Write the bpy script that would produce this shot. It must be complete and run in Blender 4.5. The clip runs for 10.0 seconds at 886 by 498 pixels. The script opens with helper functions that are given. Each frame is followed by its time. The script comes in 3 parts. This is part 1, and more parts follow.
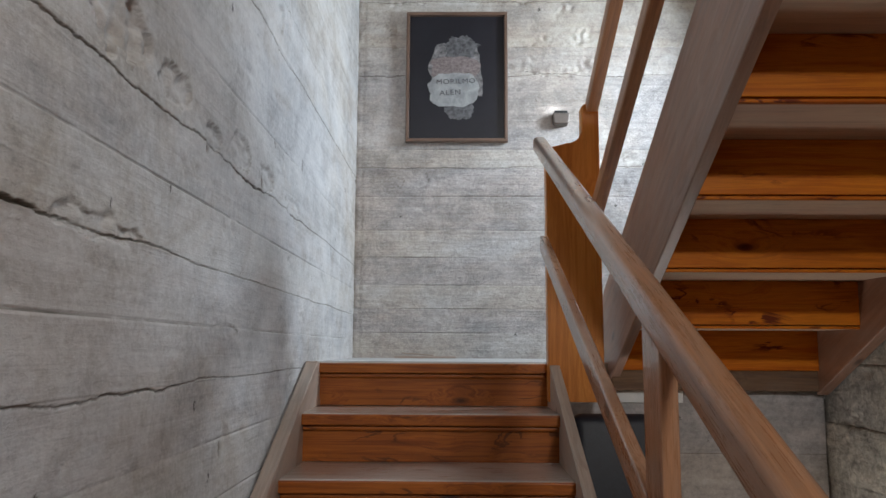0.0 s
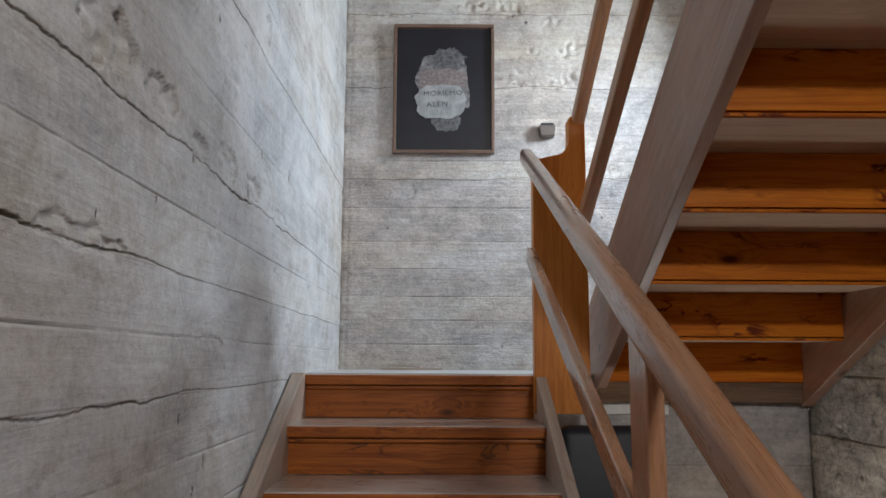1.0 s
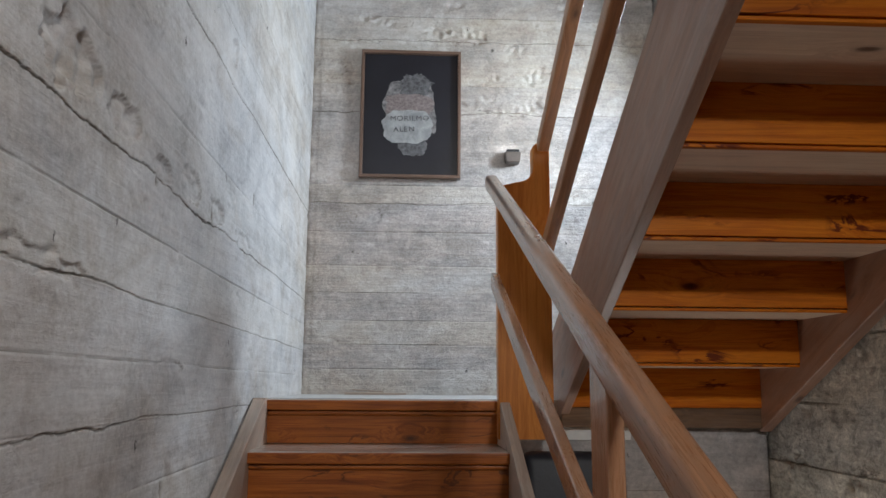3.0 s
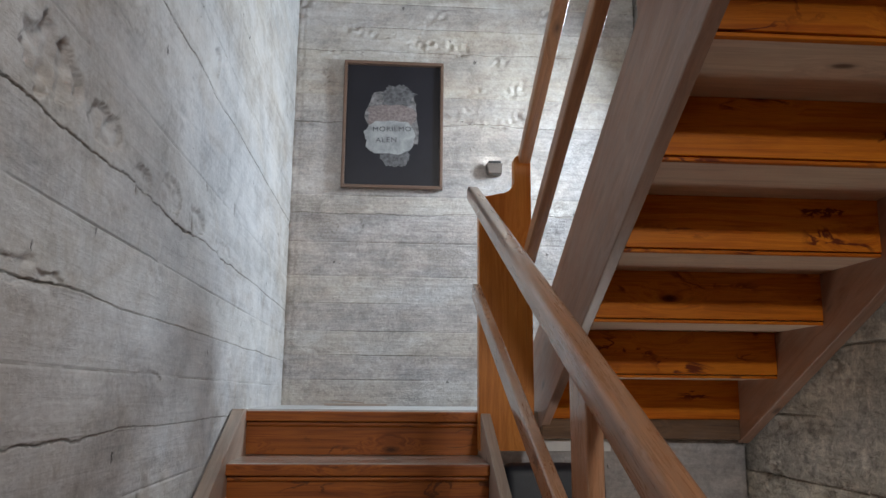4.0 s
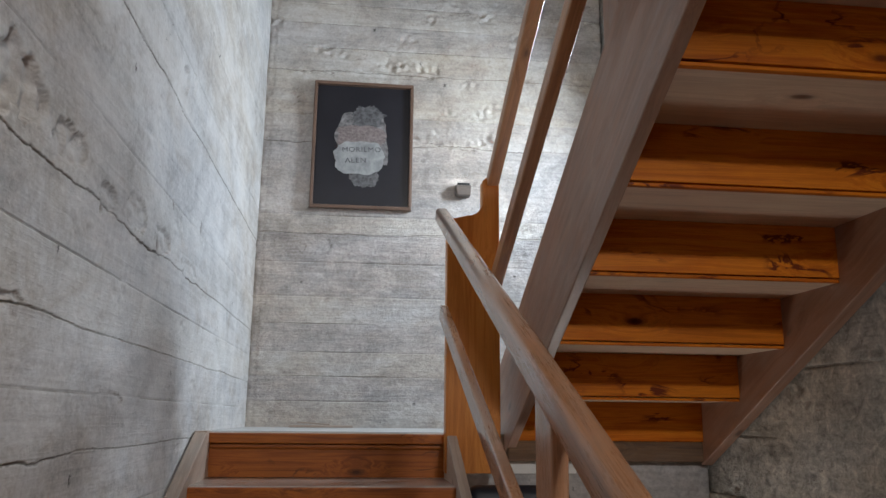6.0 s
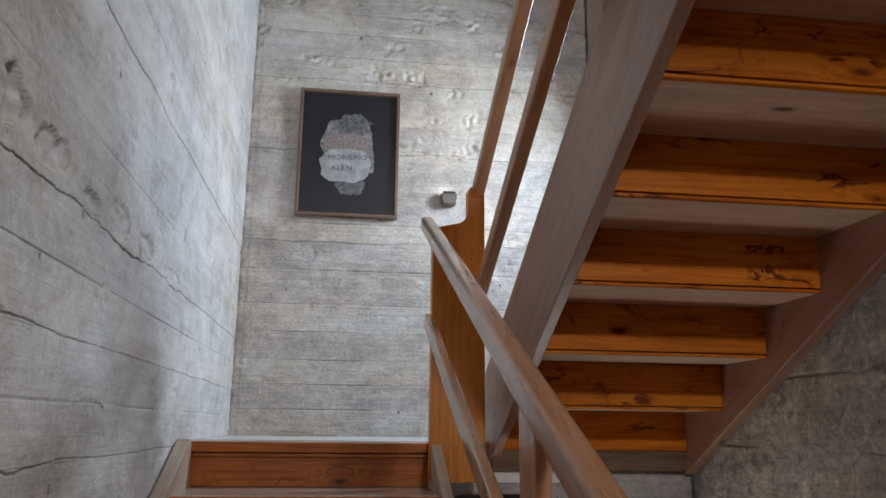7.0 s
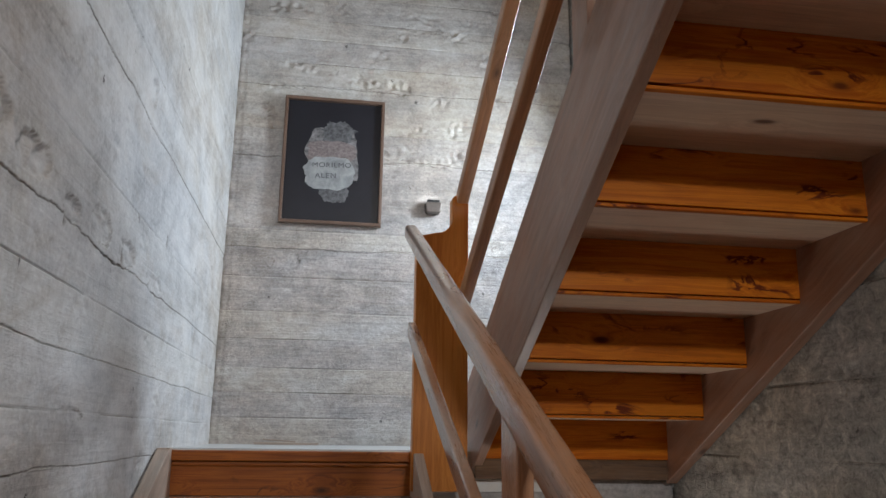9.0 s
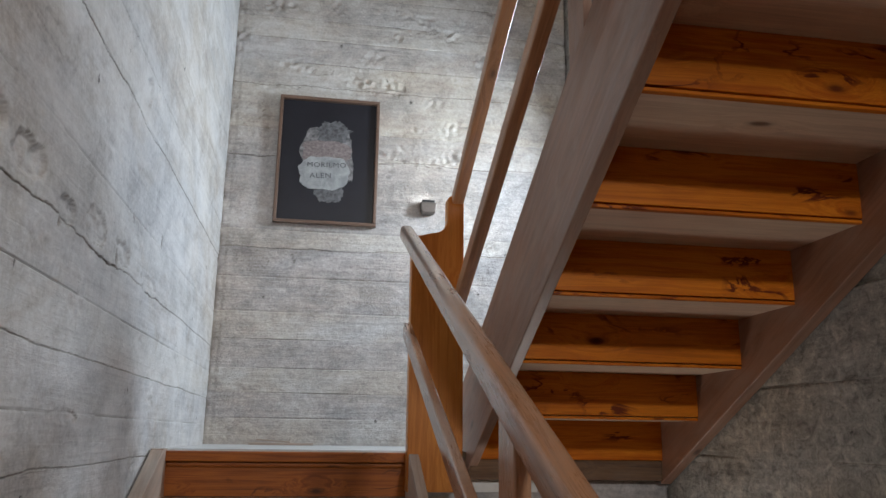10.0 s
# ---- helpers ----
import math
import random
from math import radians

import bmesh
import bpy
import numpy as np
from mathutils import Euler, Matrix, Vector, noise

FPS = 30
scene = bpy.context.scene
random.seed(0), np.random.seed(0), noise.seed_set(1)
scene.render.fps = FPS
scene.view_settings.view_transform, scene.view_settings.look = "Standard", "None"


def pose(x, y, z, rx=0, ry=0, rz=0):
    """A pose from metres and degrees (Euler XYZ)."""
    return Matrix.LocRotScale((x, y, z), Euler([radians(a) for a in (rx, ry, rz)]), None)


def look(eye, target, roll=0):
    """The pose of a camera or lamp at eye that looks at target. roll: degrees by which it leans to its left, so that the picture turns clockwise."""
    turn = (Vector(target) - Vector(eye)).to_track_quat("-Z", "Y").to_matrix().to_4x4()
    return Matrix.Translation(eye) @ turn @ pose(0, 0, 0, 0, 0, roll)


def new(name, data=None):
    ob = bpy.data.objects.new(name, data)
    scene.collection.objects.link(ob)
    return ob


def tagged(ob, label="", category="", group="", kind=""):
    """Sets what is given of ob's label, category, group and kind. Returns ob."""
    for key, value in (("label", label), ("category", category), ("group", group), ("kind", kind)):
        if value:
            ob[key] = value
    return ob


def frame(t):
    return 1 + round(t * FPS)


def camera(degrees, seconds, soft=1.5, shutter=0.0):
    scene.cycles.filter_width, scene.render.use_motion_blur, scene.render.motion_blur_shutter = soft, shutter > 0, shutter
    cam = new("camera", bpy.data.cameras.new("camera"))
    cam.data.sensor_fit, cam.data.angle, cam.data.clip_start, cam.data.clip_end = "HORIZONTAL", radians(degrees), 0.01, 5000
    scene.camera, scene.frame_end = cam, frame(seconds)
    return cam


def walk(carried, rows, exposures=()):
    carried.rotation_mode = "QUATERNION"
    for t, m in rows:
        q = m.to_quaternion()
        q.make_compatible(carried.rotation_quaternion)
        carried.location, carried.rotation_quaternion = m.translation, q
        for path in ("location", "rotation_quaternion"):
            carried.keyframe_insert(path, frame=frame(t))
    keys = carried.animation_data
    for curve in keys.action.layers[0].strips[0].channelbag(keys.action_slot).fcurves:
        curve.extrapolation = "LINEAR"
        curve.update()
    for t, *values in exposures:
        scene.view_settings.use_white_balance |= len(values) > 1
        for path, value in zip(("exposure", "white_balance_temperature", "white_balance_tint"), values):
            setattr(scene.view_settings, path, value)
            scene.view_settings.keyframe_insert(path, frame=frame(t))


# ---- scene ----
cam = camera(60.0, 10.0)
PATH = [
    (0, (0.258, 0.039, 1.489), (0.225, 2.022, 1.745), 0.3),
    (0.5, (0.256, 0.04, 1.489), (0.24, 2.021, 1.76), 0.2),
    (1, (0.257, 0.039, 1.49), (0.259, 2.019, 1.775), 0.3),
    (1.5, (0.26, 0.035, 1.49), (0.281, 2.012, 1.791), 0.3),
    (2, (0.259, 0.035, 1.492), (0.303, 2.01, 1.808), 0.4),
    (2.5, (0.26, 0.034, 1.493), (0.326, 2.005, 1.825), 0.4),
    (4, (0.261, 0.029, 1.494), (0.398, 1.989, 1.868), 0.5),
    (4.5, (0.262, 0.027, 1.494), (0.419, 1.982, 1.883), 0.5),
    (5, (0.261, 0.025, 1.496), (0.441, 1.976, 1.897), 0.6),
    (5.5, (0.261, 0.024, 1.495), (0.461, 1.97, 1.91), 0.6),
    (7, (0.263, 0.021, 1.497), (0.516, 1.953, 1.945), 0.7),
    (7.5, (0.263, 0.02, 1.496), (0.535, 1.947, 1.955), 0.7),
    (8, (0.264, 0.021, 1.496), (0.545, 1.945, 1.964), 0.8),
    (8.5, (0.261, 0.019, 1.498), (0.551, 1.942, 1.967), 0.7),
    (9, (0.263, 0.019, 1.497), (0.557, 1.941, 1.967), 0.8),
    (9.5, (0.263, 0.018, 1.498), (0.564, 1.938, 1.969), 0.8),
    (10, (0.257, 0.02, 1.501), (0.567, 1.94, 1.97), 0.8),
]
walk(cam, [(t, look(eye, target, roll)) for t, eye, target, roll in PATH])

# ---- light ----
world = bpy.data.worlds.new("sky")
scene.world = world
world.use_nodes = True
wn = world.node_tree
sky = wn.nodes.new("ShaderNodeTexSky")
sky.sky_type, sky.sun_disc, sky.sun_elevation, sky.sun_rotation = "NISHITA", False, radians(38), radians(120)
wn.links.new(sky.outputs[0], wn.nodes["Background"].inputs[0])
wn.nodes["Background"].inputs[1].default_value = 0.12


def window_light(name, at, toward, wide, high, watts, colour):
    """Daylight entering by a window's opening; the low one is an added fill."""
    lamp = bpy.data.lights.new(name, "AREA")
    lamp.shape, lamp.size, lamp.size_y, lamp.energy, lamp.color = "RECTANGLE", wide, high, watts, colour
    ob = new(name, lamp)
    ob.matrix_world = look(at, toward)
    return ob


window_light("daylight_side", (1.80, 3.36, 3.00), (0.0, 3.35, 2.4), 0.42, 0.30, 37, (0.76, 0.885, 1.0))
window_light("daylight_rear", (1.62, -3.00, 3.60), (0.5, 1.6, 1.7), 0.9, 0.24, 104, (0.97, 0.965, 0.95))
# added fill lamp below the landing, brightens treads and strings from underneath
window_light("underside_fill", (1.02, 3.10, 0.40), (0.95, 1.9, 1.7), 0.85, 0.46, 8, (1.0, 0.97, 0.94))
scene.view_settings.exposure = 0.1

# ---- plan ----
RISE, GOING, LAND, EDGE = 0.16, 0.312, 1.435, 2.91     # step height and depth, landing level, landing edge
XW, XE, YB, YF, TOP = -0.297, 1.665, 4.205, -6.2, 4.7  # left wall, right wall, back wall, wall behind, ceiling
SLOPE = 0.475                                          # rails and strings
IN_L, IN_R = -0.245, 0.600                             # lower flight between its strings
UP_L, UP_R, UP_Y = 0.878, 1.616, 2.98                  # upper flight between its strings, its first riser


# ---- materials ----
def shader(name):
    m = bpy.data.materials.new(name)
    m.use_nodes = True
    return m, m.node_tree, m.node_tree.nodes["Principled BSDF"]


def node(tree, kind, **values):
    n = tree.nodes.new(kind)
    for key, value in values.items():
        if key in n.inputs.keys():
            n.inputs[key].default_value = value
    return n


def ramp(tree, fac, stops):
    n = tree.nodes.new("ShaderNodeValToRGB")
    while len(n.color_ramp.elements) < len(stops):
        n.color_ramp.elements.new(0.5)
    for e, (at, colour) in zip(n.color_ramp.elements, stops):
        e.position, e.color = at, (*colour, 1) if len(colour) == 3 else colour
    tree.links.new(fac, n.inputs[0])
    return n.outputs[0]


def mixed(tree, fac, a, b, how="MIX"):
    n = tree.nodes.new("ShaderNodeMix")
    n.data_type, n.blend_type = "RGBA", how
    for sock, value in ((n.inputs[0], fac), (n.inputs[6], a), (n.inputs[7], b)):
        if isinstance(value, bpy.types.NodeSocket):
            tree.links.new(value, sock)
        elif isinstance(value, tuple):
            sock.default_value = (*value, 1)
        else:
            sock.default_value = value
    return n.outputs[2]


def scaled(tree, coords, scale, shift=None):
    n = tree.nodes.new("ShaderNodeMapping")
    n.inputs["Scale"].default_value = scale
    tree.links.new(coords, n.inputs[0])
    if shift is not None:
        tree.links.new(shift, n.inputs["Location"])
    return n.outputs[0]


def noisy(tree, coords, scale, detail=4.0, rough=0.6, twist=0.0):
    n = node(tree, "ShaderNodeTexNoise", Scale=scale, Detail=detail, Roughness=rough, Distortion=twist)
    tree.links.new(coords, n.inputs["Vector"])
    return n.outputs[0]


def bumped(tree, bsdf, height, strength, distance):
    n = node(tree, "ShaderNodeBump", Strength=strength, Distance=distance)
    tree.links.new(height, n.inputs["Height"])
    tree.links.new(n.outputs[0], bsdf.inputs["Normal"])


def concrete(name, light, dark, warm, grain=1.0, relief=1.0, flake=0.0):
    """Board-cast concrete: cement bloom, brown stains, board grain, pits, sand and loose flakes."""
    m, t, b = shader(name)
    c = t.nodes.new("ShaderNodeTexCoord").outputs["Object"]
    cloud = noisy(t, scaled(t, c, (0.7, 0.7, 1.5)), 2.3, 7, 0.7, 0.6)
    base = ramp(t, cloud, [(0.32, dark), (0.5, tuple((a + d) / 2 for a, d in zip(light, dark))), (0.66, light)])
    hue = noisy(t, scaled(t, c, (0.8, 0.8, 1.6)), 1.3, 5, 0.62, 0.4)
    base = mixed(t, 0.45, base, ramp(t, hue, [(0.36, (0.455, 0.50, 0.55)), (0.5, (0.5, 0.5, 0.5)), (0.64, (0.555, 0.50, 0.43))]), "OVERLAY")
    course = t.nodes.new("ShaderNodeAttribute")
    course.attribute_name = "course"
    base = mixed(t, 0.6, base, ramp(t, course.outputs["Fac"], [(0.0, (0.40, 0.405, 0.43)), (1.0, (0.60, 0.585, 0.55))]), "OVERLAY")
    streak = noisy(t, scaled(t, c, (1.1, 1.1, 1.7)), 1.9, 6, 0.68, 0.8)
    base = mixed(t, ramp(t, streak, [(0.54, (0, 0, 0)), (0.78, (0.55, 0.55, 0.55))]), base, warm)
    bloom = noisy(t, scaled(t, c, (0.9, 0.9, 1.1)), 6.5, 9, 0.72, 0.7)
    base = mixed(t, 0.45, base, ramp(t, bloom, [(0.36, (0.25, 0.245, 0.24)), (0.5, (0.5, 0.5, 0.5)), (0.64, (0.72, 0.72, 0.72))]), "OVERLAY")
    board = noisy(t, scaled(t, c, (1.3, 1.3, 34)), 1.5, 5, 0.62, 0.5)
    base = mixed(t, 0.22, base, ramp(t, board, [(0.34, (0.27, 0.27, 0.27)), (0.62, (0.66, 0.66, 0.66))]), "OVERLAY")
    fine = noisy(t, c, 70 * grain, 5, 0.7)
    base = mixed(t, 0.4, base, ramp(t, fine, [(0.32, (0.3, 0.3, 0.3)), (0.68, (0.7, 0.7, 0.7))]), "OVERLAY")
    pit = node(t, "ShaderNodeTexVoronoi", Scale=30.0)
    t.links.new(scaled(t, mixed(t, 0.04, c, fine), (1, 1, 1.5)), pit.inputs["Vector"])
    thin = noisy(t, c, 4.0, 3)
    hole = t.nodes.new("ShaderNodeMath")
    hole.operation = "ADD"
    t.links.new(pit.outputs["Distance"], hole.inputs[0])
    t.links.new(ramp(t, thin, [(0.52, (0.6, 0.6, 0.6)), (0.66, (0, 0, 0))]), hole.inputs[1])
    mask = ramp(t, hole.outputs[0], [(0.06, (0.3, 0.28, 0.26)), (0.15, (1, 1, 1))])
    base = mixed(t, 0.8, base, mask, "MULTIPLY")
    void = node(t, "ShaderNodeTexVoronoi", Scale=7.0, Randomness=1.0)
    t.links.new(scaled(t, mixed(t, 0.06, c, fine), (1, 1, 0.6)), void.inputs["Vector"])
    gap = ramp(t, void.outputs["Distance"], [(0.028, (0.12, 0.11, 0.1)), (0.06, (1, 1, 1))])
    base = mixed(t, 1.0, base, gap, "MULTIPLY")
    mask = mixed(t, 1.0, mask, gap, "MULTIPLY")
    # dirt in joints and cracks, and painted shade of pits and broken edges
    dirt_shade = t.nodes.new("ShaderNodeAttribute")
    dirt_shade.attribute_name = "seam"
    base = mixed(t, 1.0, base, ramp(t, dirt_shade.outputs["Fac"], [(0.0, (1, 1, 1)), (0.5, (0.62, 0.6, 0.57)), (1.0, (0.3, 0.28, 0.25))]), "MULTIPLY")
    rough = mixed(t, 0.3, noisy(t, scaled(t, c, (0.9, 0.9, 1.2)), 22 * grain, 7, 0.72), board)
    if flake:
        chips = noisy(t, scaled(t, c, (1.0, 1.0, 1.25)), 21, 8, 0.78, 0.7)
        base = mixed(t, flake, base, ramp(t, chips, [(0.37, (0.16, 0.155, 0.15)), (0.49, (0.5, 0.5, 0.49)), (0.56, (0.62, 0.615, 0.60)), (0.62, (0.86, 0.85, 0.83))]), "OVERLAY")
        if flake > 0.5:
            rough = mixed(t, 0.3, rough, chips)
    t.links.new(base, b.inputs["Base Color"])
    b.inputs["Roughness"].default_value = 0.86
    high = mixed(t, 0.22, rough, mask, "MULTIPLY")
    bumped(t, b, high, 0.75 * min(relief, 1.3), 0.012 * relief)
    return m


def timber(name, pale, deep, knot, gloss, coat, grain=1.0, greying=0.0, resin=0.0, shine=0.5):
    """Pine with its grain along the piece's own x: early and late wood flowing round knots, pores, varnish, resin runs."""
    m, t, b = shader(name)
    c = t.nodes.new("ShaderNodeTexCoord").outputs["Object"]
    info = t.nodes.new("ShaderNodeObjectInfo")
    shift = t.nodes.new("ShaderNodeVectorMath")
    shift.operation = "SCALE"
    shift.inputs[0].default_value = (7.3, 3.1, 5.7)
    t.links.new(info.outputs["Random"], shift.inputs[3])
    where = t.nodes.new("ShaderNodeVectorMath")
    where.operation = "ADD"
    t.links.new(c, where.inputs[0])
    t.links.new(shift.outputs[0], where.inputs[1])
    c = where.outputs[0]
    spots = node(t, "ShaderNodeTexVoronoi", Scale=1.0, Randomness=1.0)
    t.links.new(scaled(t, c, (2.6, 6.0, 6.0)), spots.inputs["Vector"])
    near = spots.outputs["Distance"]
    flow = t.nodes.new("ShaderNodeVectorMath")
    flow.operation = "ADD"
    swell = ramp(t, near, [(0.0, (0, 0.045, 0.045)), (0.35, (0, 0, 0))])
    t.links.new(c, flow.inputs[0])
    t.links.new(swell, flow.inputs[1])
    g = flow.outputs[0]
    bend = noisy(t, scaled(t, g, (1.4, 6, 6)), 1.6, 3, 0.5)
    lines = noisy(t, scaled(t, g, (0.9, 30 * grain, 30 * grain)), 1.9, 6, 0.66, 1.4)
    blend = mixed(t, 0.25, lines, bend)
    colour = ramp(t, blend, [(0.38, deep), (0.48, tuple((a + d) / 2 for a, d in zip(pale, deep))), (0.56, pale), (0.7, tuple(a * 0.8 for a in pale))])
    ring = ramp(t, near, [(0.03, (1, 1, 1)), (0.055, (0.85, 0.85, 0.85)), (0.08, (0.3, 0.3, 0.3)), (0.12, (0, 0, 0))])
    colour = mixed(t, ring, colour, knot)
    tone = noisy(t, scaled(t, c, (0.9, 2.5, 2.5)), 1.5, 3)
    colour = mixed(t, 0.6, colour, ramp(t, tone, [(0.3, (0.34, 0.34, 0.34)), (0.7, (0.66, 0.66, 0.66))]), "OVERLAY")
    fine = noisy(t, scaled(t, g, (4, 110, 110)), 3.0, 4, 0.75)
    colour = mixed(t, 0.5, colour, ramp(t, fine, [(0.35, (0.36, 0.36, 0.36)), (0.65, (0.6, 0.6, 0.6))]), "OVERLAY")
    if resin:
        run = noisy(t, scaled(t, c, (3.2, 9, 9)), 1.3, 5, 0.55, 0.8)
        here = noisy(t, scaled(t, c, (1.5, 5, 5)), 2.1, 1)
        line = ramp(t, run, [(0.475, (0, 0, 0)), (0.49, (1, 1, 1)), (0.515, (1, 1, 1)), (0.535, (0, 0, 0))])
        line = mixed(t, 1.0, line, ramp(t, here, [(0.56, (0, 0, 0)), (0.63, (resin, resin, resin))]), "MULTIPLY")
        colour = mixed(t, line, colour, tuple(k * 1.3 for k in knot))
    # grey patches: wear, on the treads also sheen put into the colour
    if greying:
        worn = noisy(t, scaled(t, c, (2.5, 9, 9)), 2.4, 6, 0.7)
        colour = mixed(t, ramp(t, worn, [(0.42, (0, 0, 0)), (0.7, (greying, greying, greying))]), colour, (0.33, 0.29, 0.25))
    t.links.new(colour, b.inputs["Base Color"])
    rub = noisy(t, scaled(t, c, (2, 6, 6)), 3.0, 5, 0.7)
    t.links.new(ramp(t, mixed(t, 0.5, rub, fine), [(0.35, (gloss - 0.08,) * 3), (0.65, (gloss + 0.14,) * 3)]), b.inputs["Roughness"])
    b.inputs["Specular IOR Level"].default_value = shine
    b.inputs["Coat Weight"].default_value, b.inputs["Coat Roughness"].default_value = coat, gloss * 0.7
    bumped(t, b, mixed(t, 0.5, lines, fine), 0.3, 0.004)
    return m


def plain(name, colour, rough, metal=0.0, vary=0.25, scale=30.0, relief=0.1):
    m, t, b = shader(name)
    c = t.nodes.new("ShaderNodeTexCoord").outputs["Object"]
    n = noisy(t, c, scale, 5, 0.65)
    lo, hi = (tuple(v * (1 - vary) for v in colour), tuple(min(1, v * (1 + vary)) for v in colour))
    t.links.new(ramp(t, n, [(0.3, lo), (0.7, hi)]), b.inputs["Base Color"])
    b.inputs["Roughness"].default_value, b.inputs["Metallic"].default_value = rough, metal
    if relief:
        bumped(t, b, n, relief, 0.003)
    return m


def clear(name, tint=(1, 1, 1), rough=0.02):
    m, t, b = shader(name)
    b.inputs["Base Color"].default_value = (*tint, 1)
    b.inputs["Transmission Weight"].default_value, b.inputs["Roughness"].default_value, b.inputs["IOR"].default_value = 1.0, rough, 1.45
    return m


CONCRETE = concrete("board_cast_concrete", (0.73, 0.72, 0.715), (0.51, 0.50, 0.49), (0.46, 0.39, 0.32))
CONCRETE_BACK = concrete("board_cast_concrete_rough", (0.60, 0.565, 0.535), (0.42, 0.39, 0.37), (0.43, 0.37, 0.31), 1.1, 1.35, 0.2)
CONCRETE_DARK = concrete("coarse_concrete", (0.52, 0.49, 0.435), (0.33, 0.305, 0.265), (0.30, 0.25, 0.19), 1.3, 2.4, 0.65)
PLASTER = plain("plaster", (0.7, 0.69, 0.66), 0.9, 0, 0.1, 12)
SLAB = plain("landing_screed", (0.55, 0.55, 0.54), 0.45, 0, 0.18, 9)
VARNISH = timber("varnished_pine", (0.40, 0.115, 0.016), (0.21, 0.05, 0.008), (0.05, 0.014, 0.004), 0.42, 0.08, 1.1, 0.0, 0.7, 0.3)
ORANGE = timber("orange_varnished_pine", (0.62, 0.185, 0.012), (0.42, 0.095, 0.006), (0.09, 0.014, 0.004), 0.42, 0.04, 0.6, 0.0, 0.95, 0.1)
HONEY = timber("honey_varnished_pine", (0.64, 0.24, 0.045), (0.50, 0.16, 0.024), (0.16, 0.045, 0.012), 0.36, 0.2, 0.5, 0.0, 0.0, 0.3)
RAILWOOD = timber("handled_pine", (0.44, 0.22, 0.115), (0.31, 0.145, 0.07), (0.07, 0.03, 0.015), 0.28, 0.8, 0.45, 0.3)
STRINGWOOD = timber("aged_pine", (0.35, 0.185, 0.115), (0.25, 0.12, 0.07), (0.08, 0.035, 0.018), 0.42, 0.25, 0.5, 0.3)
# brighter copy of the rail pine: light from below put into its colour
UPRAIL = timber("lit_rail_pine", (0.55, 0.28, 0.13), (0.40, 0.18, 0.075), (0.12, 0.05, 0.02), 0.4, 0.25, 0.5, 0.1)
RAWPINE = timber("bare_pine", (0.74, 0.57, 0.42), (0.58, 0.42, 0.29), (0.12, 0.06, 0.03), 0.45, 0.3, 0.6, 0.15)
OLDBEAM = timber("weathered_beam", (0.20, 0.11, 0.055), (0.10, 0.052, 0.028), (0.04, 0.02, 0.01), 0.7, 0.0, 1.0, 0.15)
PALESTRING = timber("greyed_pine", (0.50, 0.39, 0.315), (0.37, 0.27, 0.21), (0.12, 0.07, 0.04), 0.45, 0.3, 0.8, 0.6)
# pale grey tread tops: wear plus reflected sheen painted into the colour
TREADWOOD = timber("worn_sheen_tread_pine", (0.52, 0.46, 0.41), (0.40, 0.33, 0.28), (0.1, 0.04, 0.02), 0.3, 1.0, 0.9, 0.9)
FRAMEWOOD = timber("picture_moulding", (0.20, 0.12, 0.085), (0.13, 0.075, 0.05), (0.08, 0.04, 0.03), 0.4, 0.2)
# black print, the glass's bluish reflection mixed into its base colour
PRINT = plain("print_black_reflecting", (0.018, 0.018, 0.024), 0.32, 0, 0.15, 5, 0)
GLASS = clear("glass")
PRINT.node_tree.nodes["Principled BSDF"].inputs["Specular IOR Level"].default_value = 0.4
NAVY = plain("navy_leather", (0.007, 0.009, 0.016), 0.5, 0, 0.3, 60, 0.3)
STEEL = plain("brushed_steel", (0.15, 0.125, 0.11), 0.45, 0.4, 0.12, 80)
BLACK = plain("black_plastic", (0.02, 0.02, 0.02), 0.45)
WHITE = plain("white_paint", (0.78, 0.77, 0.74), 0.6, 0, 0.06, 20)
# unseen floor, reddened to tint the light it bounces upwards
FLOOR = timber("floor_boards_pine", (0.24, 0.085, 0.03), (0.14, 0.05, 0.018), (0.08, 0.03, 0.015), 0.4, 0.2)


# ---- mesh helpers ----
def mesh_of(bm, name, material, smooth=False):
    me = bpy.data.meshes.new(name)
    bm.to_mesh(me)
    bm.free()
    for mat in material if isinstance(material, (list, tuple)) else (material,):
        me.materials.append(mat)
    if smooth:
        for p in me.polygons:
            p.use_smooth = True
    return me


def part(name, bm, material, parent=None, label="", m=None, smooth=False):
    """One mesh object, under a thing or a part when one is given."""
    ob = new(name, bm if isinstance(bm, bpy.types.Mesh) else mesh_of(bm, name, material, smooth))
    if m is not None:
        ob.matrix_world = m
    if parent is not None:
        ob.parent = parent
        ob.matrix_parent_inverse = parent.matrix_world.inverted()
    return tagged(ob, label)


def thing(name, at, label, category, group="", kind=""):
    ob = new(name)
    ob.empty_display_size = 0.1
    ob.matrix_world = Matrix.Translation(at)
    return tagged(ob, label, category, group, kind)


def block(lx, ly, lz, bevel=0.003, steps=2):
    """A box about the origin with eased edges."""
    bm = bmesh.new()
    bmesh.ops.create_cube(bm, size=1.0, matrix=Matrix.Diagonal((lx, ly, lz, 1)))
    if bevel:
        bmesh.ops.bevel(bm, geom=bm.edges[:], offset=bevel, segments=steps, profile=0.5, affect="EDGES")
    return bm


